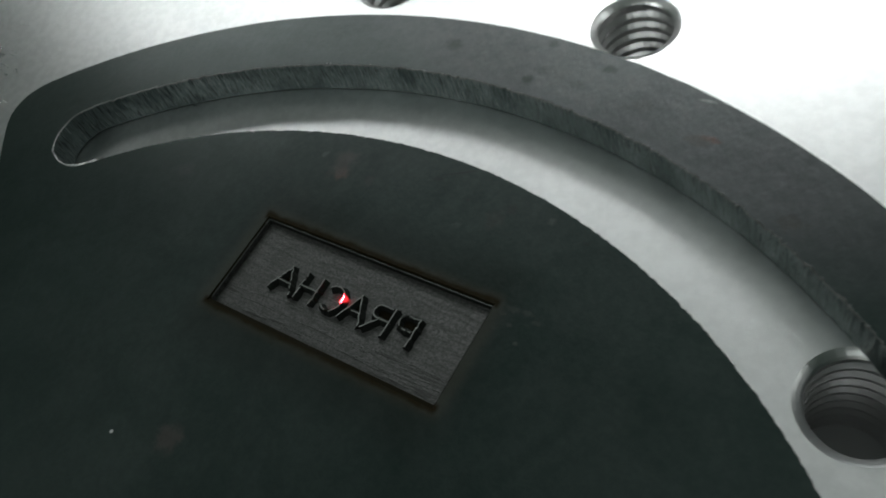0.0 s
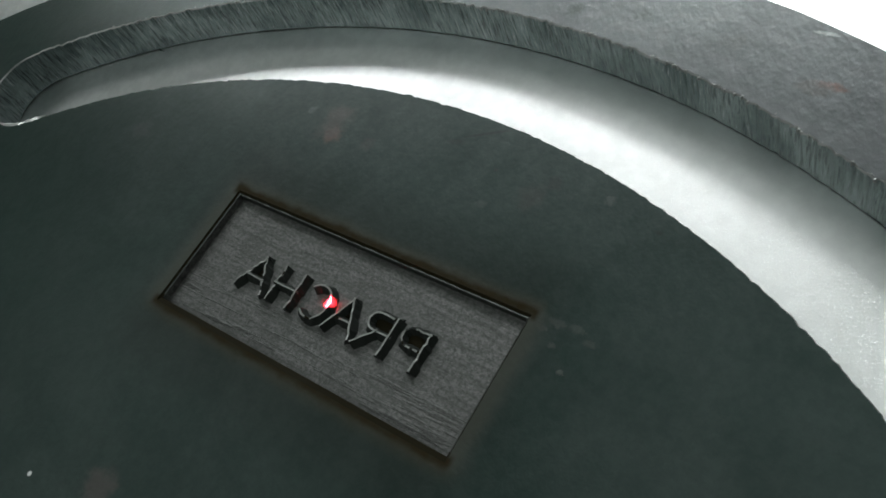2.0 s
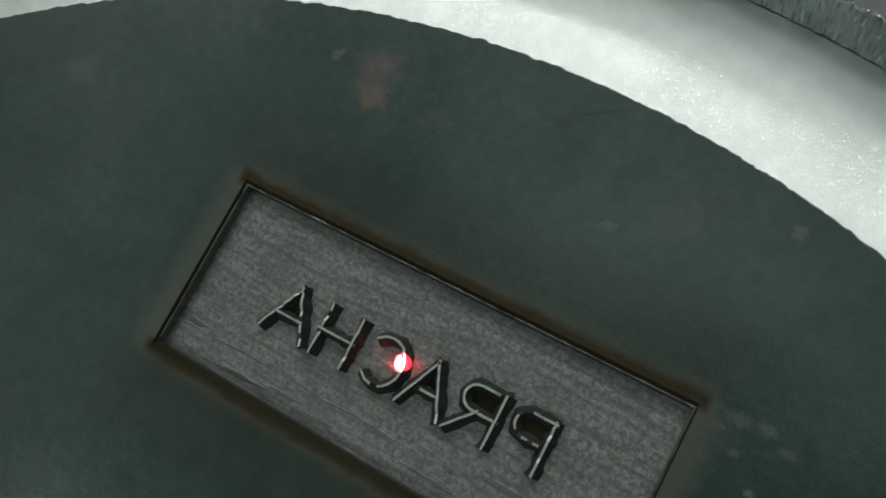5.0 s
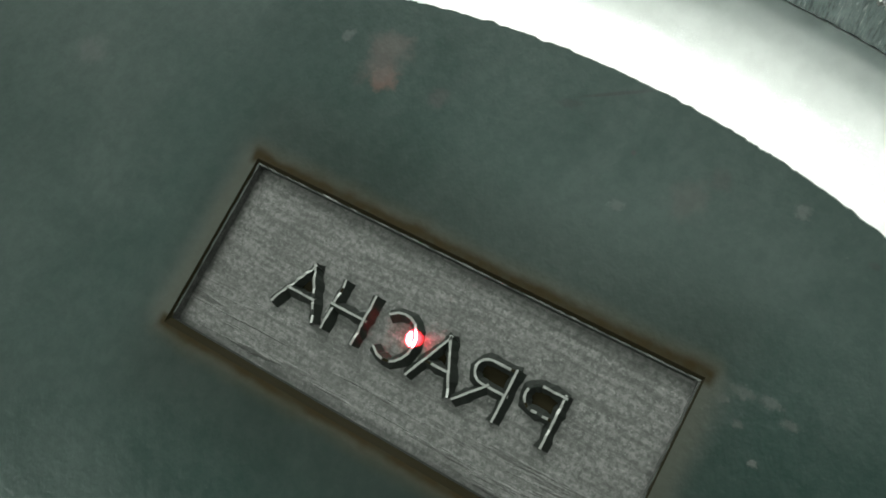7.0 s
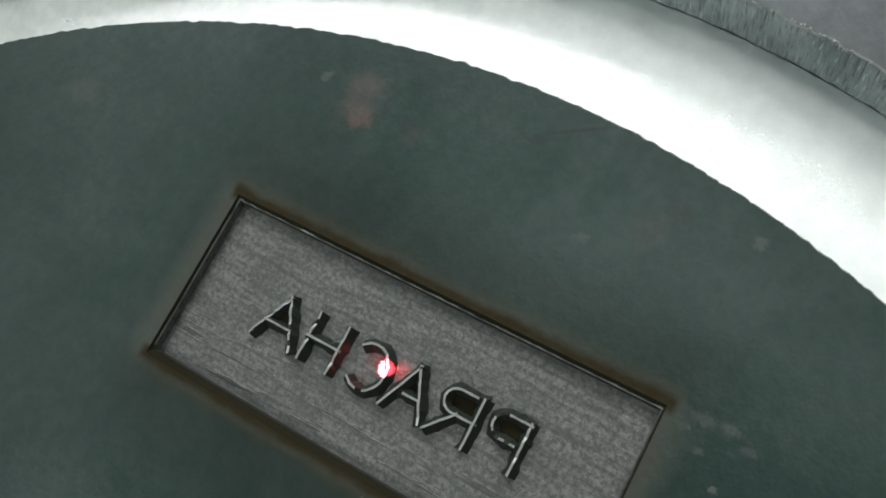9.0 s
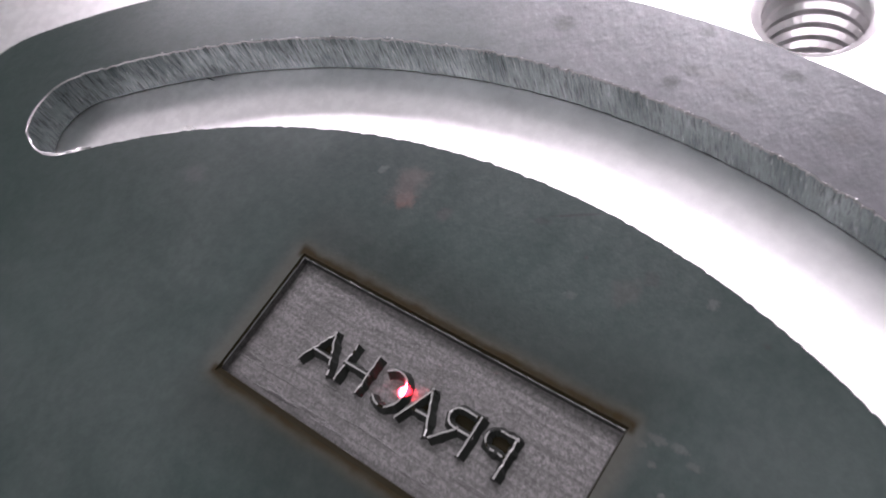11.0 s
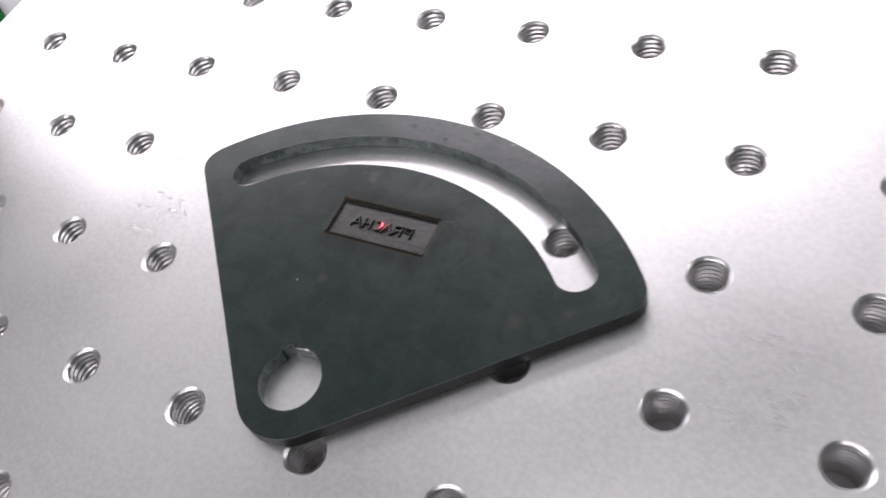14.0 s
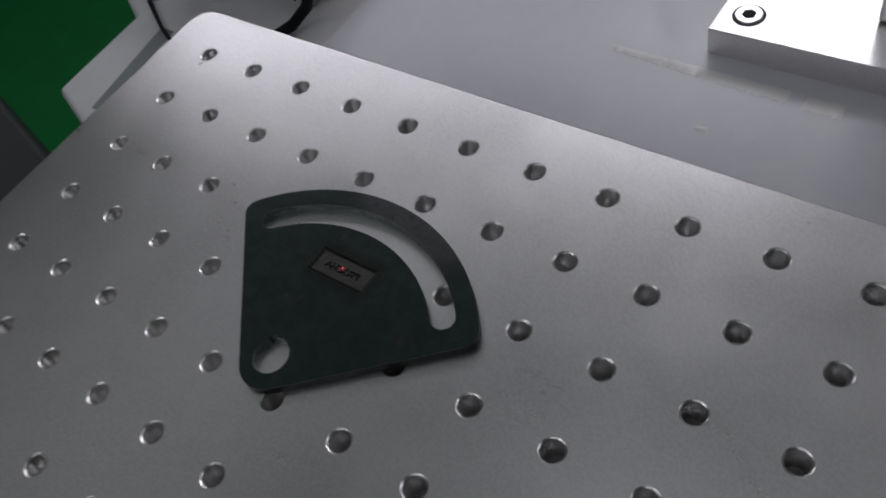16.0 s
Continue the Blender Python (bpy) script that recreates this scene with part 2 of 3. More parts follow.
def brushed_bed():
    n = Nodes("engraved_recess_steel")
    where = n.add("ShaderNodeSeparateXYZ")
    n.put(n.place, where.inputs[0])
    lower = n.ramp(where.outputs[1], -0.0602, -0.0583, 1.0, 0.0)
    pebble = n.noise(5200, 4, 0.62)
    grit = n.noise(11000, 3, 0.6)
    streak = n.noise(4200, 4, 0.65, stretch=(0.07, 1.0, 1.0), turn=-0.03)
    gouge = n.noise(2700, 4, 0.65, stretch=(0.07, 1.0, 1.0), turn=0.02, distort=0.3)
    col = n.mix(n.ramp(pebble, 0.34, 0.66), (0.048, 0.049, 0.047), (0.112, 0.111, 0.107))
    col = n.mix(n.ramp(grit, 0.56, 0.74, 0, 0.55), col, (0.22, 0.22, 0.21))
    col = n.mix(n.ramp(streak, 0.42, 0.66, 0, 0.6), col, (0.036, 0.037, 0.034))
    cuts = n.math("MULTIPLY", n.ramp(gouge, 0.53, 0.63), n.math("ADD", n.math("MULTIPLY", lower, 0.6), 0.06))
    col = n.mix(cuts, col, (0.012, 0.013, 0.011))
    col = n.mix(n.ramp(n.noise(520, 4, 0.65), 0.42, 0.68, 0, 0.35), col, (0.030, 0.032, 0.029))
    b = n.bump(pebble, 0.75, 0.00005)
    b = n.bump(grit, 0.6, 0.000018, b)
    b = n.bump(cuts, 0.7, 0.00005, n.bump(streak, 0.4, 0.00003, b))
    return n.finish(col, n.ramp(pebble, 0.3, 0.7, 0.40, 0.54), 0.45, b)


def glossy_paint():
    n = Nodes("pale_grey_gloss_paint")
    dust, peel = n.noise(22, 5, 0.65, distort=0.5), n.noise(420, 2)
    col = n.mix(n.ramp(dust, 0.35, 0.7), (0.79, 0.79, 0.835), (0.84, 0.84, 0.87))
    return n.finish(col, n.ramp(dust, 0.4, 0.7, 0.28, 0.38), 0.0, n.bump(peel, 0.03, 0.0002), Specular_IOR_Level=0.4)


REC = (0.1081, 0.1283, -0.06135, -0.05375)
ALU = aluminium()
HOLE = bare("thread_aluminium", (0.82, 0.81, 0.81), 0.33, 1.0)
STEEL = dark_steel()
CUT = striated()
EDGE = bare("dark_cut_edge", (0.035, 0.04, 0.04), 0.5, 0.4, 2500, 0.5)
BURNT = bare("burnt_brown_steel", (0.008, 0.0065, 0.002), 0.95, 0.0, 4000, 0.5, 0.15)
BURR = bare("bright_burr", (0.5, 0.5, 0.5), 0.4, 1.0, 4000, 0.4)
RIDGE = bare("worn_letter_ridge", (0.25, 0.25, 0.245), 0.45, 0.8, 5000, 0.6)
FLOOR_STEEL = brushed_bed()
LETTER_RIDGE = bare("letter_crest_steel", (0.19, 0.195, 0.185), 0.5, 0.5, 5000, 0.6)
BURR_DIM = bare("dim_burr", (0.075, 0.08, 0.075), 0.45, 0.9, 4000, 0.5)
# near-black holds the burnt letter sides and the shade on the recess walls
LETTER = bare("burnt_and_shaded_steel", (0.010, 0.012, 0.010), 0.6, 0.0, 4000, 0.6, 0.25)
GREY_PAINT = glossy_paint()
WHITE_PAINT = bare("white_paint", (0.80, 0.80, 0.81), 0.4, 0.0, 900, 0.1)
TAPE = bare("old_tape", (0.98, 0.97, 0.95), 0.3, 0.0, 700, 0.3)
GREEN_FLOOR = bare("green_floor_paint", (0.01, 0.22, 0.05), 0.5, 0.0, 300, 0.1)
BLACK = bare("black_rubber", (0.006, 0.009, 0.009), 0.6, 0.0, 900, 0.2, 0.25)
RED = bare("red_plastic", (0.6, 0.05, 0.02), 0.35, 0.0, 900, 0.1)
GREY_STRIP = bare("grey_strip_and_side_shade", (0.27, 0.305, 0.295), 0.5, 0.0, 400, 0.1)
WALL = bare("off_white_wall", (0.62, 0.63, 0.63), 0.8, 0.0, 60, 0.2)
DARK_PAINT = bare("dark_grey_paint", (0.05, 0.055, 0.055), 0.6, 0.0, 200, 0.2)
DARK_WALL = bare("dimmed_grey_wall", (0.25, 0.26, 0.26), 0.8, 0.0, 60, 0.2)


# ---- mesh helpers ----
def part(name, bm, material, parent=None, label="", smooth=False):
    """Links a bmesh as one mesh object, under a thing if one is given."""
    me = bpy.data.meshes.new(name)
    bm.normal_update()
    for f in bm.faces:
        f.smooth = smooth
    bm.to_mesh(me)
    bm.free()
    me.materials.append(material)
    ob = new(name, me)
    if parent:
        ob.parent = parent
    if label:
        tagged(ob, label)
    return ob


def box(x0, x1, y0, y1, z0, z1, bevel=0.0, segments=2):
    bm = bmesh.new()
    bmesh.ops.create_cube(bm, size=1)
    bmesh.ops.transform(bm, matrix=Matrix.LocRotScale(((x0 + x1) / 2, (y0 + y1) / 2, (z0 + z1) / 2), None, (x1 - x0, y1 - y0, z1 - z0)), verts=bm.verts)
    if bevel:
        bmesh.ops.bevel(bm, geom=bm.edges[:], offset=bevel, segments=segments, affect="EDGES", profile=0.5)
    return bm


def ring(bm, pts, z):
    return [bm.verts.new((x, y, z)) for x, y in pts]


def bridge(bm, a, b):
    for i in range(len(a)):
        j = (i + 1) % len(a)
        bm.faces.new((a[i], a[j], b[j], b[i]))


def fill(bm, loops):
    edges = []
    for loop in loops:
        for i in range(len(loop)):
            e = bm.edges.get((loop[i], loop[(i + 1) % len(loop)]))
            edges.append(e or bm.edges.new((loop[i], loop[(i + 1) % len(loop)])))
    bmesh.ops.triangle_fill(bm, use_beauty=True, use_dissolve=False, edges=edges)


def normals(pts):
    """Unit vectors to the right of a closed line's way."""
    p = np.array(pts)
    d = np.roll(p, -1, 0) - np.roll(p, 1, 0)
    d /= np.linalg.norm(d, axis=1)[:, None]
    return np.stack([d[:, 1], -d[:, 0]], 1)


def shifted(pts, amount):
    """The line moved to its right by amount (a number or one a point)."""
    return np.array(pts) + normals(pts) * np.reshape(amount, (-1, 1) if np.ndim(amount) else ())


# ---- the drilled plate ----
PITCH, HOLE_R = 0.025, 0.0037
X0, X1, Y0, Y1, PLATE = -0.024, 0.324, -0.246, 0.021, 0.015
COLS, ROWS = 13, 10


def plate_edge(cx, cy, c, s, x0, x1, y0, y1, r=0.0):
    """How far it is from a hole's centre to its cell's border; r rounds the back corner."""
    d = min((x1 - cx) / c if c > 0 else (x0 - cx) / c, (y1 - cy) / s if s > 0 else (y0 - cy) / s)
    if r and cx + d * c < x0 + r and cy + d * s > y1 - r:
        ox, oy = x0 + r - cx, y1 - r - cy
        b = ox * c + oy * s
        d = b + math.sqrt(b * b - ox * ox - oy * oy + r * r)
    return d


def drilled_plate():
    thing = tagged(new("drilled_fixture_plate"), "thick bright milled aluminium plate with a grid of threaded holes", "fixture plate")
    seg, round_r = 40, 0.0085
    bm = bmesh.new()
    xs = [X0] + [PITCH * (i + 0.5) for i in range(COLS - 1)] + [X1]
    ys = [Y1] + [-PITCH * (j + 0.5) for j in range(ROWS - 1)] + [Y0]
    for j in range(ROWS):
        for i in range(COLS):
            cx, cy = PITCH * i, -PITCH * j
            x0, x1, y1, y0 = xs[i], xs[i + 1], ys[j], ys[j + 1]
            corners = [math.atan2(y - cy, x - cx) % (2 * math.pi) for x in (x0, x1) for y in (y0, y1)]
            angles = sorted([2 * math.pi * (k + 0.5) / seg for k in range(seg)] + corners)
            inner, outer = [], []
            for a in angles:
                c, s = math.cos(a), math.sin(a)
                d = plate_edge(cx, cy, c, s, x0, x1, y0, y1, round_r if (i, j) == (0, 0) else 0.0)
                inner.append(bm.verts.new((cx + HOLE_R * c, cy + HOLE_R * s, 0)))
                outer.append(bm.verts.new((cx + d * c, cy + d * s, 0)))
            bridge(bm, inner, outer)
    bmesh.ops.remove_doubles(bm, verts=bm.verts[:], dist=1e-6)
    bmesh.ops.recalc_face_normals(bm, faces=bm.faces[:])
    part("top_face", bm, ALU, thing)
    sides = bmesh.new()
    corner = [(X0 + round_r - round_r * math.sin(a), Y1 - round_r + round_r * math.cos(a)) for a in [math.pi / 2 * k / 12 for k in range(13)]]
    loop = [(X1, Y1)] + corner + [(X0, Y0), (X1, Y0)]
    wide = [(x + (0.0005 if x == X1 else -0.0005 if x < 0 else 0), y + (0.0005 if y > 0 else -0.0005 if y == Y0 else 0)) for x, y in loop]
    mixed = [tuple(0.3 * np.array(p) + 0.7 * np.array(q)) for p, q in zip(loop, wide)]
    a, m, b, c = ring(sides, loop, 0), ring(sides, mixed, -0.00018), ring(sides, wide, -0.0006), ring(sides, wide, -PLATE)
    for upper, lower in ((a, m), (m, b), (b, c)):
        bridge(sides, upper, lower)
    sides.faces.new(c)
    part("side_faces", sides, ALU, thing)
    # one threaded bore, shared by all holes
    bore = bmesh.new()
    n = 36

    def turn_of(rad, z, rise=0.0):
        return [bore.verts.new((rad * math.cos(2 * math.pi * k / n), rad * math.sin(2 * math.pi * k / n), z - rise * k / n)) for k in range(n)]

    last = turn_of(HOLE_R, 0.00001)
    for rad, z in ((0.00350, -0.00010), (0.00322, -0.00028), (0.00306, -0.00042)):
        now = turn_of(rad, z)
        bridge(bore, now, last)
        last = now
    thread = 0.00118
    for m in range(8):
        for rad, z in ((0.00312, 0.12), (0.00342, 0.42), (0.00342, 0.58), (0.00312, 0.88)):
            now = turn_of(rad, -0.00042 - (m + z) * thread, thread)
            bridge(bore, now, last)
            last = now
    now = turn_of(0.0030, -0.0112)
    bridge(bore, now, last)
    floor_disc = bmesh.new()
    floor_disc.faces.new([floor_disc.verts.new((0.00305 * math.cos(2 * math.pi * k / n), 0.00305 * math.sin(2 * math.pi * k / n), -0.0106)) for k in range(n)])
    first = part("threaded_hole", bore, HOLE, thing)
    disc = part("hole_bottom", floor_disc, WHITE_PAINT, first)
    for j in range(ROWS):
        for i in range(COLS):
            ob = first if (i, j) == (0, 0) else new("threaded_hole", first.data)
            ob.parent = thing
            ob.location = (PITCH * i, -PITCH * j, 0)
            if ob != first:
                new("hole_bottom", disc.data).parent = ob
    return thing


drilled_plate()

# ---- the sector-shaped steel plate ----
CX, CY, TURN, THICK = 0.11748, -0.09038, radians(41.0), 0.0030
R_IN, R_OUT, R_EDGE, R_HOLE = 0.04651, 0.05383, 0.0600, 0.00563
LOW_EDGE, LEFT_EDGE = -0.0106, -0.0095
REC_DEEP = 0.0006


def world_xy(p):
    c, s = math.cos(TURN), math.sin(TURN)
    return CX + p[0] * c - p[1] * s, CY + p[0] * s + p[1] * c


def arc(r, a0, a1, n, cx=0.0, cy=0.0):
    return [(cx + r * math.cos(a0 + (a1 - a0) * k / n), cy + r * math.sin(a0 + (a1 - a0) * k / n)) for k in range(n + 1)]


def bend(a, b, c, n):
    """A rounded corner at b, from a to c."""
    return [tuple((1 - t) ** 2 * np.array(a) + 2 * t * (1 - t) * np.array(b) + t * t * np.array(c)) for t in [k / n for k in range(n + 1)]]


def line(a, b, n):
    return [tuple(np.array(a) + (np.array(b) - np.array(a)) * k / n) for k in range(1, n)]


def sector_outline():
    a0, a1 = math.asin(LOW_EDGE / R_EDGE), math.acos(LEFT_EDGE / R_EDGE)
    low, high = (R_EDGE * math.cos(a0), LOW_EDGE), (LEFT_EDGE, R_EDGE * math.sin(a1))
    cut = 0.075
    p = arc(R_EDGE, a0 + cut, a1 - cut, 150)
    p = bend((low[0] - 0.0045, LOW_EDGE), low, p[0], 8)[:-1] + p
    p = p[:-1] + bend(p[-1], high, (LEFT_EDGE, high[1] - 0.0045), 8)
    r = 0.0095
    p += line(p[-1], (LEFT_EDGE, LOW_EDGE + r), 60)
    p += arc(r, math.pi, 1.5 * math.pi, 14, LEFT_EDGE + r, LOW_EDGE + r)
    p += line(p[-1], p[0], 60)
    return [world_xy(q) for q in p]


def slot_outline():
    mid, half = (R_IN + R_OUT) / 2, (R_OUT - R_IN) / 2
    p = arc(R_OUT, 0, math.pi / 2, 620)
    p += arc(half, math.pi / 2, 1.5 * math.pi, 22, 0, mid)[1:-1]
    p += arc(R_IN, math.pi / 2, 0, 520)
    p += arc(half, math.pi, 2 * math.pi, 22, mid, 0)[1:-1]
    return [world_xy(q) for q in p]


def pivot_outline():
    p = arc(R_HOLE, 0, 2 * math.pi, 90)[:-1]
    out = []
    for x, y in p:
        a = math.degrees(math.atan2(y, x)) % 360
        k = 1.14 if 72 < a < 92 else 1.0
        out.append(world_xy((x * k, y * k)))
    return out


def saw(n, size, seed):
    rng = np.random.RandomState(seed)
    v = rng.randn(n)
    v = v + 0.8 * np.roll(v, 1) + 0.4 * np.roll(v, 2)
    return v / np.abs(v).max() * size


def shrunk(rect, d):
    """A rectangle's border points drawn in by d."""
    p = np.array(rect)
    mid, half = (p.max(0) + p.min(0)) / 2, (p.max(0) - p.min(0)) / 2
    return mid + (p - mid) * (half - d) / half


def sector_plate():
    thing = tagged(new("sector_plate"), "dark oxidised steel sector plate with curved slot on drilled plate", "steel plate")
    bm, tops = bmesh.new(), []
    z0 = 0.00006
    for pts, inward, rough, seed in ((sector_outline(), -1, 0.00003, 1), (slot_outline(), 1, 0.00017, 2), (pivot_outline(), -1, 0.00006, 3)):
        n = len(pts)
        tooth = saw(n, rough, seed)
        if seed == 2:
            tooth[640:] *= 0.5
        cut = bmesh.new()
        levels = [(z0, saw(n, rough * 0.3, seed + 9)), (THICK * 0.45, saw(n, rough * 0.4, seed + 5)), (THICK * 0.8, tooth * 0.7), (THICK - 0.00008, tooth)]
        rings = [ring(cut, shifted(pts, v), z) for z, v in levels]
        top_xy = shifted(pts, tooth + inward * 0.00007)
        rings.append(ring(cut, top_xy, THICK))
        for a, b in zip(rings, rings[1:]):
            bridge(cut, a, b)
        cut.faces.ensure_lookup_table()
        for f in cut.faces[-n:]:
            f.material_index = 1
        bmesh.ops.recalc_face_normals(cut, faces=cut.faces[:])
        name, mat, text = {1: ("outer_edge", EDGE, "dark cut outer edge"), 2: ("slot_edge", CUT, "striated grey laser-cut slot wall"), 3: ("pivot_hole_edge", CUT, "striated grey wall of the round hole")}[seed]
        part(name, cut, mat, thing, text).data.materials.append(RIDGE)
        tops.append(ring(bm, top_xy, THICK))
    x0, x1, y0, y1 = REC
    rim = [(x0, y0)] + line((x0, y0), (x1, y0), 160) + [(x1, y0)] + line((x1, y0), (x1, y1), 60) + [(x1, y1)] + line((x1, y1), (x0, y1), 160) + [(x0, y1)] + line((x0, y1), (x0, y0), 60)
    wide = [(x + (-0.00008 if x < (x0 + x1) / 2 else 0.00008), y + (-0.00024 if y < (y0 + y1) / 2 else 0.00014)) for x, y in rim]
    tops.append(ring(bm, wide, THICK))
    fill(bm, tops)
    bmesh.ops.recalc_face_normals(bm, faces=bm.faces[:])
    if sum(f.normal.z for f in bm.faces) < 0:
        bmesh.ops.reverse_faces(bm, faces=bm.faces[:])
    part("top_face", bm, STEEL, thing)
    well = bmesh.new()
    a = ring(well, wide, THICK)
    b = ring(well, [(x, y) for x, y in shifted(rim, saw(len(rim), 0.00003, 7))], THICK - 0.00012)
    bridge(well, b, a)
    part("scorched_rim", well, BURNT, thing, "burnt brown rim of the recess")
    edge = bmesh.new()
    b = ring(edge, [(x, y) for x, y in shifted(rim, saw(len(rim), 0.00003, 7))], THICK - 0.00012)
    c = ring(edge, shrunk(rim, 0.00006), THICK - 0.00016)
    bridge(edge, c, b)
    for f in edge.faces:
        f.material_index = 1 if f.calc_center_median().y < y0 + 0.0003 else 0
    part("burr_line", edge, BURR_DIM, thing, "thin bright burr along the recess").data.materials.append(BURNT)
    wall = bmesh.new()
    bridge(wall, ring(wall, shrunk(rim, 0.00009), THICK - REC_DEEP), ring(wall, shrunk(rim, 0.00006), THICK - 0.00016))
    # long walls near-black with the recess's shade put in; end walls stay floor steel
    for f in wall.faces:
        f.material_index = 1 if abs(f.calc_center_median().x - (x0 + x1) / 2) > (x1 - x0) / 2 - 0.0002 else 0
    part("recess_wall", wall, LETTER, thing, "dark recess wall").data.materials.append(FLOOR_STEEL)
    bed = bmesh.new()
    bed.faces.new([bed.verts.new((x, y, THICK - REC_DEEP)) for x, y in ((x0, y0), (x1, y0), (x1, y1), (x0, y1))])
    part("recess_floor", bed, FLOOR_STEEL, thing, "brushed grey recess floor")
    for pts, a0, a1, wide_most, seed in ((slot_outline(), 632, 656, 0.0004, 21), (pivot_outline(), 0, 26, 0.00028, 22), (pivot_outline(), 55, 72, 0.00014, 23)):
        burr = bmesh.new()
        rng = np.random.RandomState(seed)
        way = -1 if len(pts) > 200 else 1
        k = np.arange(a0, a1) % len(pts)
        p, nrm = np.array(pts), normals(pts)
        taper = np.sin(np.linspace(0.15, math.pi - 0.15, len(k)))
        inner = p[k] + nrm[k] * 0.00003 * way * -1
        outer = p[k] + nrm[k] * (way * wide_most * taper * (0.35 + 0.65 * rng.rand(len(k))))[:, None]
        a = [burr.verts.new((*q, THICK - 0.0001)) for q in inner]
        b = [burr.verts.new((*((q + w) / 2), THICK + 0.00009 * rng.rand())) for q, w in zip(inner, outer)]
        c = [burr.verts.new((*q, THICK - 0.00001)) for q in outer]
        for i in range(len(k) - 1):
            burr.faces.new((a[i], a[i + 1], b[i + 1], b[i]))
            burr.faces.new((b[i], b[i + 1], c[i + 1], c[i]))
        part("edge_burr", burr, BURR, thing, "bright metal burr on the cut edge")
    beads, rng = bmesh.new(), random.Random(11)
    angle = 0.02
    while angle < 1.45:
        size = rng.uniform(0.3, 0.95)
        r = R_OUT + rng.uniform(-0.00006, 0.00010)
        base = [world_xy(((r + dr * size) * math.cos(angle + da * size), (r + dr * size) * math.sin(angle + da * size))) for dr, da in ((-0.00013, 0.0), (-0.00002, -0.0026), (0.00016, -0.0012), (0.00017, 0.0014), (0.0, 0.0028))]
        low = [beads.verts.new((x, y, THICK - 0.00012)) for x, y in base]
        mid = np.mean(base, 0)
        top = [beads.verts.new((*(mid + (np.array(q) - mid) * 0.5), THICK + 0.00008 * size * rng.uniform(0.2, 1.0))) for q in base]
        bridge(beads, low, top)
        beads.faces.new(top)
        angle += rng.choice((0.0025, 0.0035, 0.005, 0.008, 0.016)) * (1.0 if angle < 1.0 else 1.8)
    bmesh.ops.recalc_face_normals(beads, faces=beads.faces[:])
    part("rim_burr", beads, RIDGE, thing, "beads of molten burr along the slot rim")
    under = bmesh.new()
    fill(under, [ring(under, p, z0) for p in (sector_outline(), slot_outline(), pivot_outline())])
    part("underside", under, STEEL, thing)
    return thing


plate = sector_plate()


CHIPS = random.Random(5)


def stroke(bm, pts, top, base, z0, z1):
    """A ridge with sloping sides along a line."""
    p = []
    for a, b in zip(pts, pts[1:]):
        cuts = max(1, int(math.dist(a, b) / 0.00022))
        p += [Vector(a).lerp(Vector(b), k / cuts) for k in range(cuts)]
    p.append(Vector(pts[-1]))
    rows = []
    for i, q in enumerate(p):
        d = (p[min(i + 1, len(p) - 1)] - p[max(i - 1, 0)]).normalized()
        q = q + d * (-base * 0.4 if i == 0 else base * 0.4 if i == len(p) - 1 else 0)
        n = Vector((-d.y, d.x))
        chip = [CHIPS.uniform(0.8, 1.2) for k in range(4)]
        drop = CHIPS.choice((0, 0, 0.00004, 0.00012))
        rows.append([bm.verts.new((*(q + n * w * c), z)) for w, z, c in zip((-base, -top, top, base), (z0, z1 - drop, z1 - drop, z0), chip)])
    for a, b in zip(rows, rows[1:]):
        for k in range(3):
            bm.faces.new((a[k], a[k + 1], b[k + 1], b[k]))
    bm.faces.new(rows[0][::-1])
    bm.faces.new(rows[-1])


def raised_letters():
    c = arc(0.5, radians(50), radians(310), 14, 0.5, 0.5)
    bowl = [(0, 1), (0.5, 1)] + arc(0.25, radians(90), radians(-90), 8, 0.5, 0.75)[1:-1] + [(0.5, 0.5), (0, 0.5)]
    shapes = {
        "P": [[(0, 0), (0, 1)], bowl],
        "R": [[(0, 0), (0, 1)], bowl, [(0.4, 0.5), (0.85, 0)]],
        "A": [[(0, 0), (0.5, 1)], [(0.5, 1), (1, 0)], [(0.22, 0.38), (0.78, 0.38)]],
        "C": [c],
        "H": [[(0, 0), (0, 1)], [(0.9, 0), (0.9, 1)], [(0, 0.5), (0.9, 0.5)]],
    }
    # mirrored: the word starts at the larger x
    for ch, x, wide in (("P", 0.12425, 0.00187), ("R", 0.12220, 0.00200), ("A", 0.12020, 0.00180), ("C", 0.11810, 0.00170), ("H", 0.11578, 0.00165), ("A", 0.11379, 0.00200)):
        bm = bmesh.new()
        for s in shapes[ch]:
            stroke(bm, [(x - u * wide, -0.05858 + v * 0.00198) for u, v in s], 0.00005, 0.00030, THICK - REC_DEEP - 0.00005, THICK - REC_DEEP + 0.00048)
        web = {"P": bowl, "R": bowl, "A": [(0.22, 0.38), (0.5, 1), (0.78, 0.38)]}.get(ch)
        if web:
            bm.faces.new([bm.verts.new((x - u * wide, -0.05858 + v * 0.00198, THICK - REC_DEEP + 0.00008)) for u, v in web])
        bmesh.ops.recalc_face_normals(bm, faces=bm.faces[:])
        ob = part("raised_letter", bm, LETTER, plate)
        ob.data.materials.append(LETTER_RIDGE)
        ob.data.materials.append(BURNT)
        # pale crests, near-black sides and webs: burn marks with shade put in the colour
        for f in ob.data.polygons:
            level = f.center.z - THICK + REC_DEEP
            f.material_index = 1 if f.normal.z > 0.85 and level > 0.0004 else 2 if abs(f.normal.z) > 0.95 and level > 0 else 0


raised_letters()

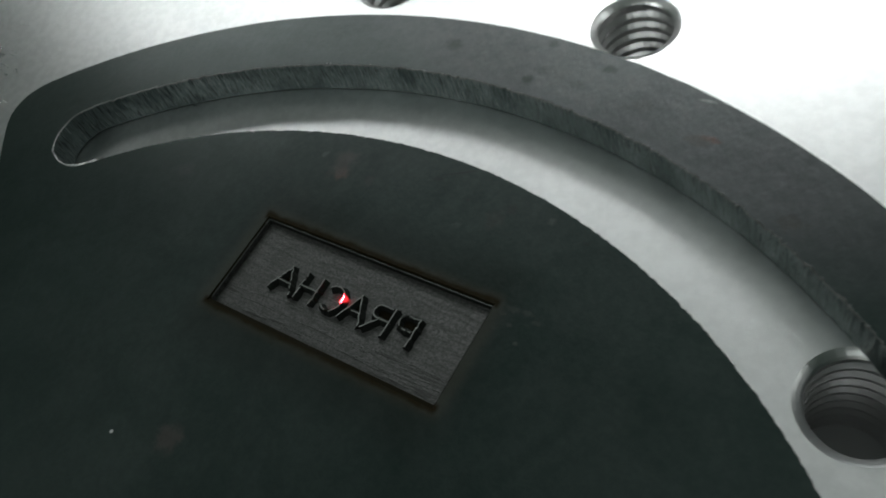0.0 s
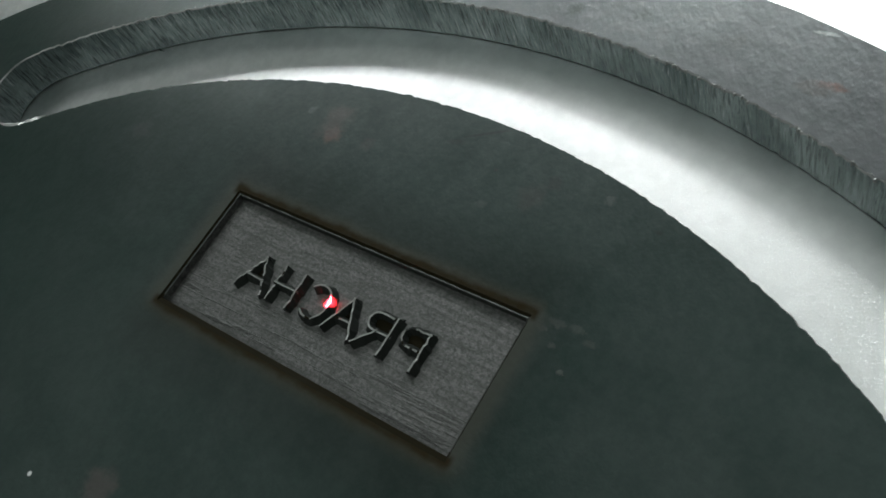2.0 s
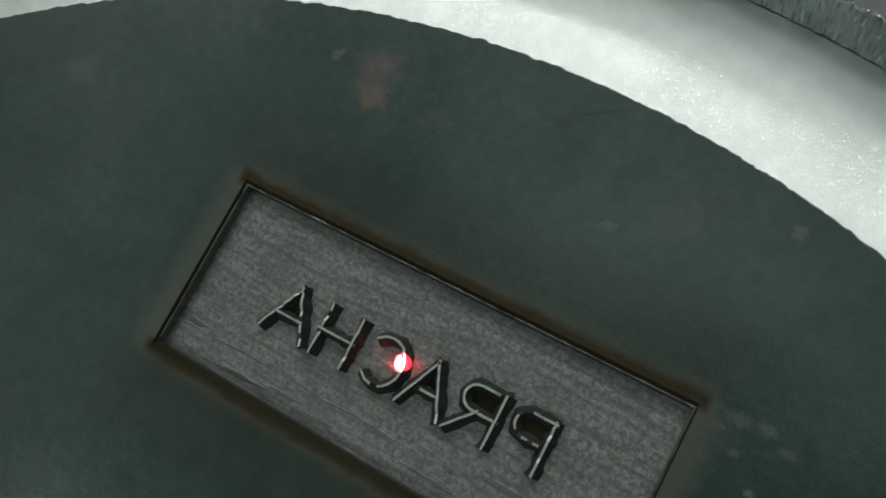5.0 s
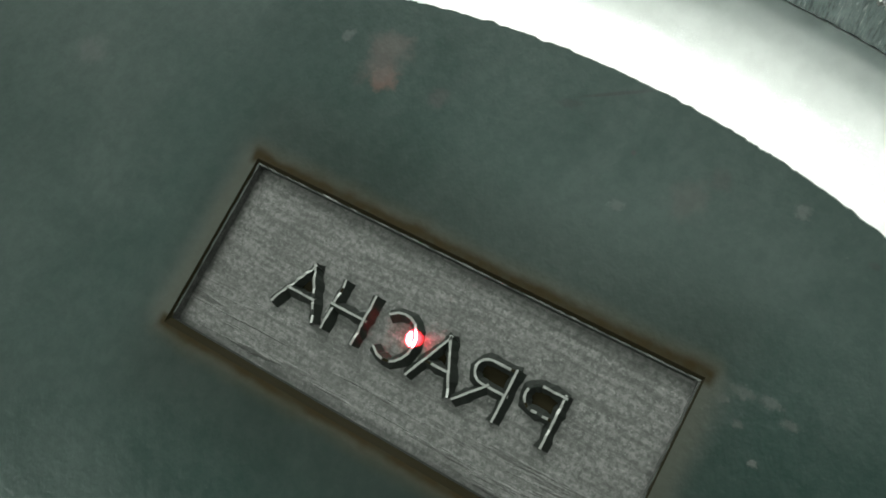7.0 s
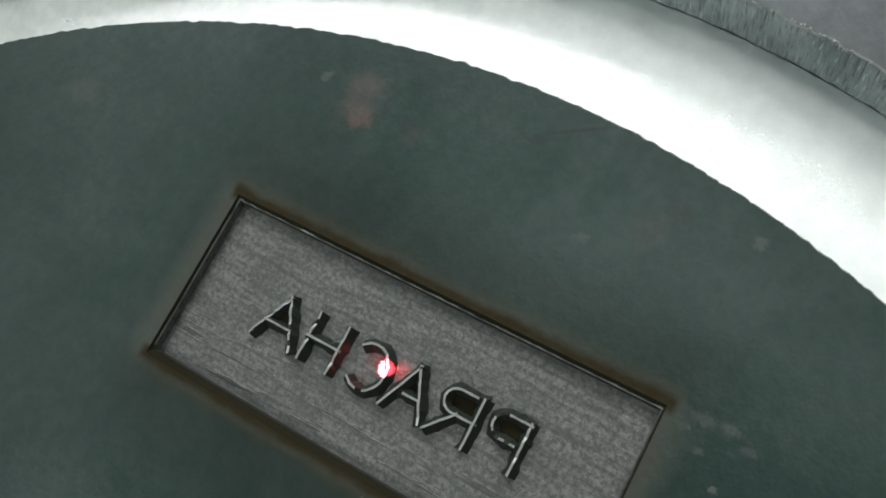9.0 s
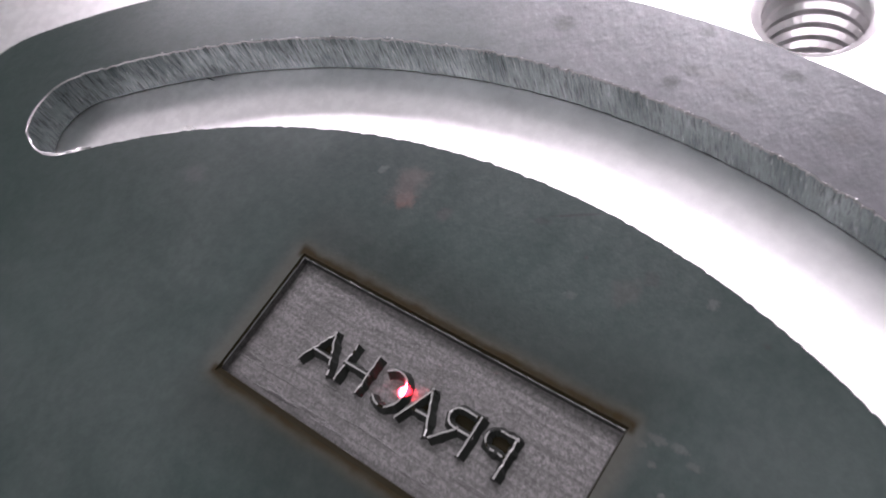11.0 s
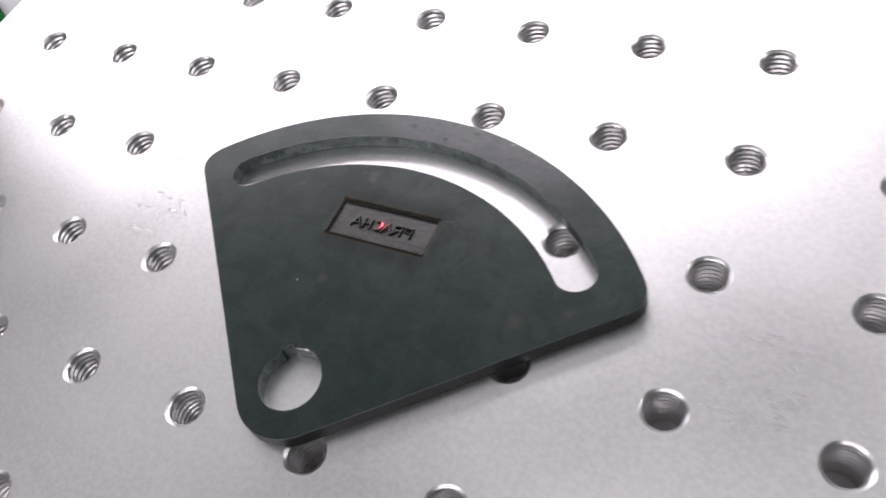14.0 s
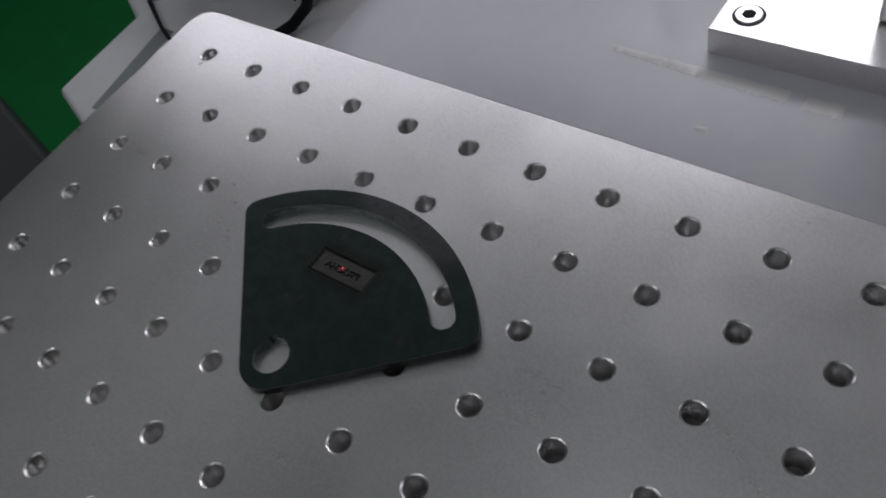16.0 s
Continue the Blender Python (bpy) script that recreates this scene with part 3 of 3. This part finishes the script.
# ---- the machine round the plate ----
BASE, SHELF = -0.101, -0.112


def structure():
    tagged(part("floor", box(-4, 4, -4, 4, -0.9, -0.85), GREEN_FLOOR), "green painted workshop floor", "floor", kind="structure")
    tagged(part("ceiling", box(-4, 4, -4, 4, 2.0, 2.1), WALL), "off-white ceiling", "ceiling", kind="structure")
    # the unseen east wall is greyed to keep the metal's reflections darker
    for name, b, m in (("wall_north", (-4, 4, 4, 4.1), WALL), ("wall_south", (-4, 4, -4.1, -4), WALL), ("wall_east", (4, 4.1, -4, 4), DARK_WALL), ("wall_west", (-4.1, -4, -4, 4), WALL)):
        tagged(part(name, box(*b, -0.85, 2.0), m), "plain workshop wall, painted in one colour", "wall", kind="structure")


structure()


def slab(pts, z0, z1, bevel):
    bm = bmesh.new()
    a, b = ring(bm, pts, z0), ring(bm, pts, z1)
    bridge(bm, a, b)
    bm.faces.new(b)
    bm.faces.new(a[::-1])
    bmesh.ops.recalc_face_normals(bm, faces=bm.faces[:])
    bmesh.ops.bevel(bm, geom=bm.edges[:], offset=bevel, segments=3, affect="EDGES", profile=0.5)
    return bm


def rod(r0, r1, z0, z1, x, y, n=32, bevel=0.0):
    bm = bmesh.new()
    bmesh.ops.create_cone(bm, cap_ends=True, segments=n, radius1=r0, radius2=r1, depth=z1 - z0, matrix=Matrix.Translation((x, y, (z0 + z1) / 2)))
    if bevel:
        bmesh.ops.bevel(bm, geom=[e for e in bm.edges if len(e.link_faces) == 2 and e.calc_face_angle(0) > 0.6], offset=bevel, segments=2, affect="EDGES", profile=0.5)
    return bm


def tube(pts, radii, n=12):
    """A round cable through points."""
    bm = bmesh.new()
    p = [Vector(q) for q in pts]
    rings = []
    for i, q in enumerate(p):
        d = (p[min(i + 1, len(p) - 1)] - p[max(i - 1, 0)]).normalized()
        u = d.cross(Vector((0.31, 0.2, 0.93))).normalized()
        v = d.cross(u)
        rings.append([bm.verts.new(q + (u * math.cos(2 * math.pi * k / n) + v * math.sin(2 * math.pi * k / n)) * radii[i]) for k in range(n)])
    for a, b in zip(rings, rings[1:]):
        bridge(bm, a, b)
    bm.faces.new(rings[0][::-1])
    bm.faces.new(rings[-1])
    bmesh.ops.recalc_face_normals(bm, faces=bm.faces[:])
    return bm


def machine():
    tagged(part("workbench", slab([(-0.90, 0.138), (0.75, -0.262), (0.75, -0.95), (-0.90, -0.95)], -0.85, -0.30, 0.006), DARK_PAINT), "dark grey painted workbench under the machine", "workbench")
    base = tagged(new("machine_base"), "pale grey gloss-painted machine base", "machine base")
    part("body", box(-0.067, 0.598, -0.228, 0.618, -0.30, BASE - 0.004, 0.002), GREY_PAINT, base)
    part("top_panel", box(-0.069, 0.60, -0.23, 0.62, BASE - 0.004, BASE, 0.0012), GREY_PAINT, base)
    tagged(part("stage_riser", box(0.02, 0.29, -0.21, -0.03, BASE, -PLATE, 0.002), GREY_PAINT), "grey riser block carrying the drilled plate", "riser")
    shelf = tagged(new("side_shelf"), "white painted steel shelf beside the machine base", "shelf")
    part("panel", slab([(-0.0695, -0.002), (-0.0695, 0.60), (-0.42, 0.60), (-0.42, 0.185), (-0.232, 0.084), (-0.230, 0.012), (-0.190, -0.002), (-0.150, -0.002)], SHELF - 0.022, SHELF, 0.004), WHITE_PAINT, shelf)
    # a darker grey strip laid along the shelf
    part("grey_shelf_strip", slab([(-0.202, 0.083), (-0.191, 0.010), (-0.182, 0.010), (-0.190, 0.083)], SHELF - 0.001, SHELF + 0.0004, 0.0002), GREY_STRIP, shelf, "dark grey strip along the shelf")
    part("bracket", box(-0.12, -0.0695, 0.05, 0.30, -0.20, SHELF - 0.022, 0.003), WHITE_PAINT, shelf)
    foot = tagged(new("column_foot"), "bright aluminium foot block bolted to the machine base", "foot block")
    part("block", box(0.132, 0.40, 0.1675, 0.34, BASE, -0.086, 0.0007), ALU, foot)
    bolt = part("socket_bolt", rod(0.0066, 0.0066, -0.0862, -0.0850, 0.146, 0.182, 36, 0.0006), HOLE, foot, "chrome socket-head bolt")
    part("counterbore", rod(0.0078, 0.0078, -0.0861, -0.08592, 0.146, 0.182, 36), DARK_PAINT, foot)
    part("hex_socket", rod(0.0034, 0.0034, -0.0852, -0.08488, 0.146, 0.182, 6), BLACK, foot, "black hexagonal socket")
    tagged(part("machine_column", box(0.199, 0.33, 0.195, 0.33, -0.086, 0.55, 0.002), HOLE), "grey metal machine column standing on the foot block", "column")
    house = tagged(new("control_box"), "pale grey plastic control box on the white shelf", "control box")
    part("body", box(-0.255, -0.116, 0.130, 0.33, SHELF, -0.045, 0.014, 5), WHITE_PAINT, house)
    # added strip whose grey-green carries the shade on the box's right side
    part("shaded_side", box(-0.1162, -0.108, 0.133, 0.325, SHELF, -0.052, 0.002), GREY_STRIP, house, "grey-green strip for the shaded side of the box")
    for x in (-0.136, -0.1185):
        part("seam", box(x - 0.00028, x + 0.00028, 0.1296, 0.131, SHELF + 0.006, -0.062, 0.0), GREY_STRIP, house)
    tagged(part("power_cable", tube([(-0.34, 0.18, SHELF + 0.012), (-0.296, 0.142, SHELF + 0.012), (-0.267, 0.126, SHELF + 0.011), (-0.245, 0.112, SHELF + 0.006), (-0.227, 0.097, SHELF + 0.003), (-0.200, 0.082, SHELF + 0.0025), (-0.150, 0.06, SHELF + 0.0025)], [0.010, 0.0095, 0.0080, 0.0026, 0.0016, 0.0013, 0.0013]), BLACK), "black cable with a thick sleeve lying on the shelf", "cable")
    tagged(part("signal_cable", tube([(-0.070, 0.119, 0.03), (-0.074, 0.119, -0.04), (-0.080, 0.120, -0.07), (-0.094, 0.119, -0.095), (-0.105, 0.112, SHELF + 0.006), (-0.115, 0.08, SHELF + 0.006)], [0.0036] * 6), BLACK), "black rubber cable hanging beside the control box", "cable")
    # a red flap, point down; the grey post is added to carry it
    button = tagged(new("red_flap"), "red tapered flap, point down, on an added short grey post", "button")
    part("cap", rod(0.0052, 0.0098, -0.106, -0.082, -0.1095, 0.157, 24, 0.0012), RED, button)
    part("post", rod(0.0036, 0.0036, SHELF, -0.106, -0.1095, 0.157, 24), GREY_STRIP, button)


machine()


def swarf(x, y, size, turn):
    """A tiny curl of metal left on the plate."""
    pts = []
    for k in range(15):
        a = k * 0.55
        pts.append((x + size * (0.35 * math.sin(a + turn) + 0.02 * k), y - size * 0.13 * k, 0.00018 + 0.0002 * abs(math.sin(a))))
    return tagged(part("swarf_curl", tube(pts, [0.00009] * 15, 6), DARK_PAINT), "tiny dark curl of metal swarf on the drilled plate", "swarf", "swarf")


def tape_residue(x0, x1, y, wide0, wide1, seed, lean=0.0):
    """A torn strip of old tape, thin and ragged, lying on the machine base."""
    rng = random.Random(seed)
    n = max(8, int((x1 - x0) / 0.0009))
    bm, rows = bmesh.new(), []
    for k in range(n + 1):
        t = k / n
        half = (wide0 + (wide1 - wide0) * t) / 2
        x = x0 + (x1 - x0) * t
        mid = y + lean * (x - x0)
        lo, hi = mid - half * rng.uniform(0.65, 1.15), mid + half * rng.uniform(0.85, 1.05)
        rows.append([bm.verts.new((x + rng.uniform(-0.0004, 0.0004), yy, z)) for yy, z in ((lo, BASE), (lo + 0.0003, BASE + 0.00018), ((lo + hi) / 2, BASE + rng.uniform(0.00018, 0.0005)), (hi - 0.0003, BASE + 0.0002), (hi, BASE))])
    for a, b in zip(rows, rows[1:]):
        for k in range(4):
            bm.faces.new((a[k], b[k], b[k + 1], a[k + 1]))
    bm.faces.new(rows[0])
    bm.faces.new(rows[-1][::-1])
    return tagged(part("tape_residue", bm, TAPE), "torn cream-white tape residue stuck on the grey machine base", "tape residue", "tape residue")


tape_residue(0.088, 0.1775, 0.1550, 0.0050, 0.0090, 1, -0.03)
tape_residue(0.1855, 0.2025, 0.1515, 0.0090, 0.0095, 2)
tape_residue(0.148, 0.1535, 0.1205, 0.0030, 0.0035, 4)

swarf(0.0006, -0.0045, 0.0011, 0.3)
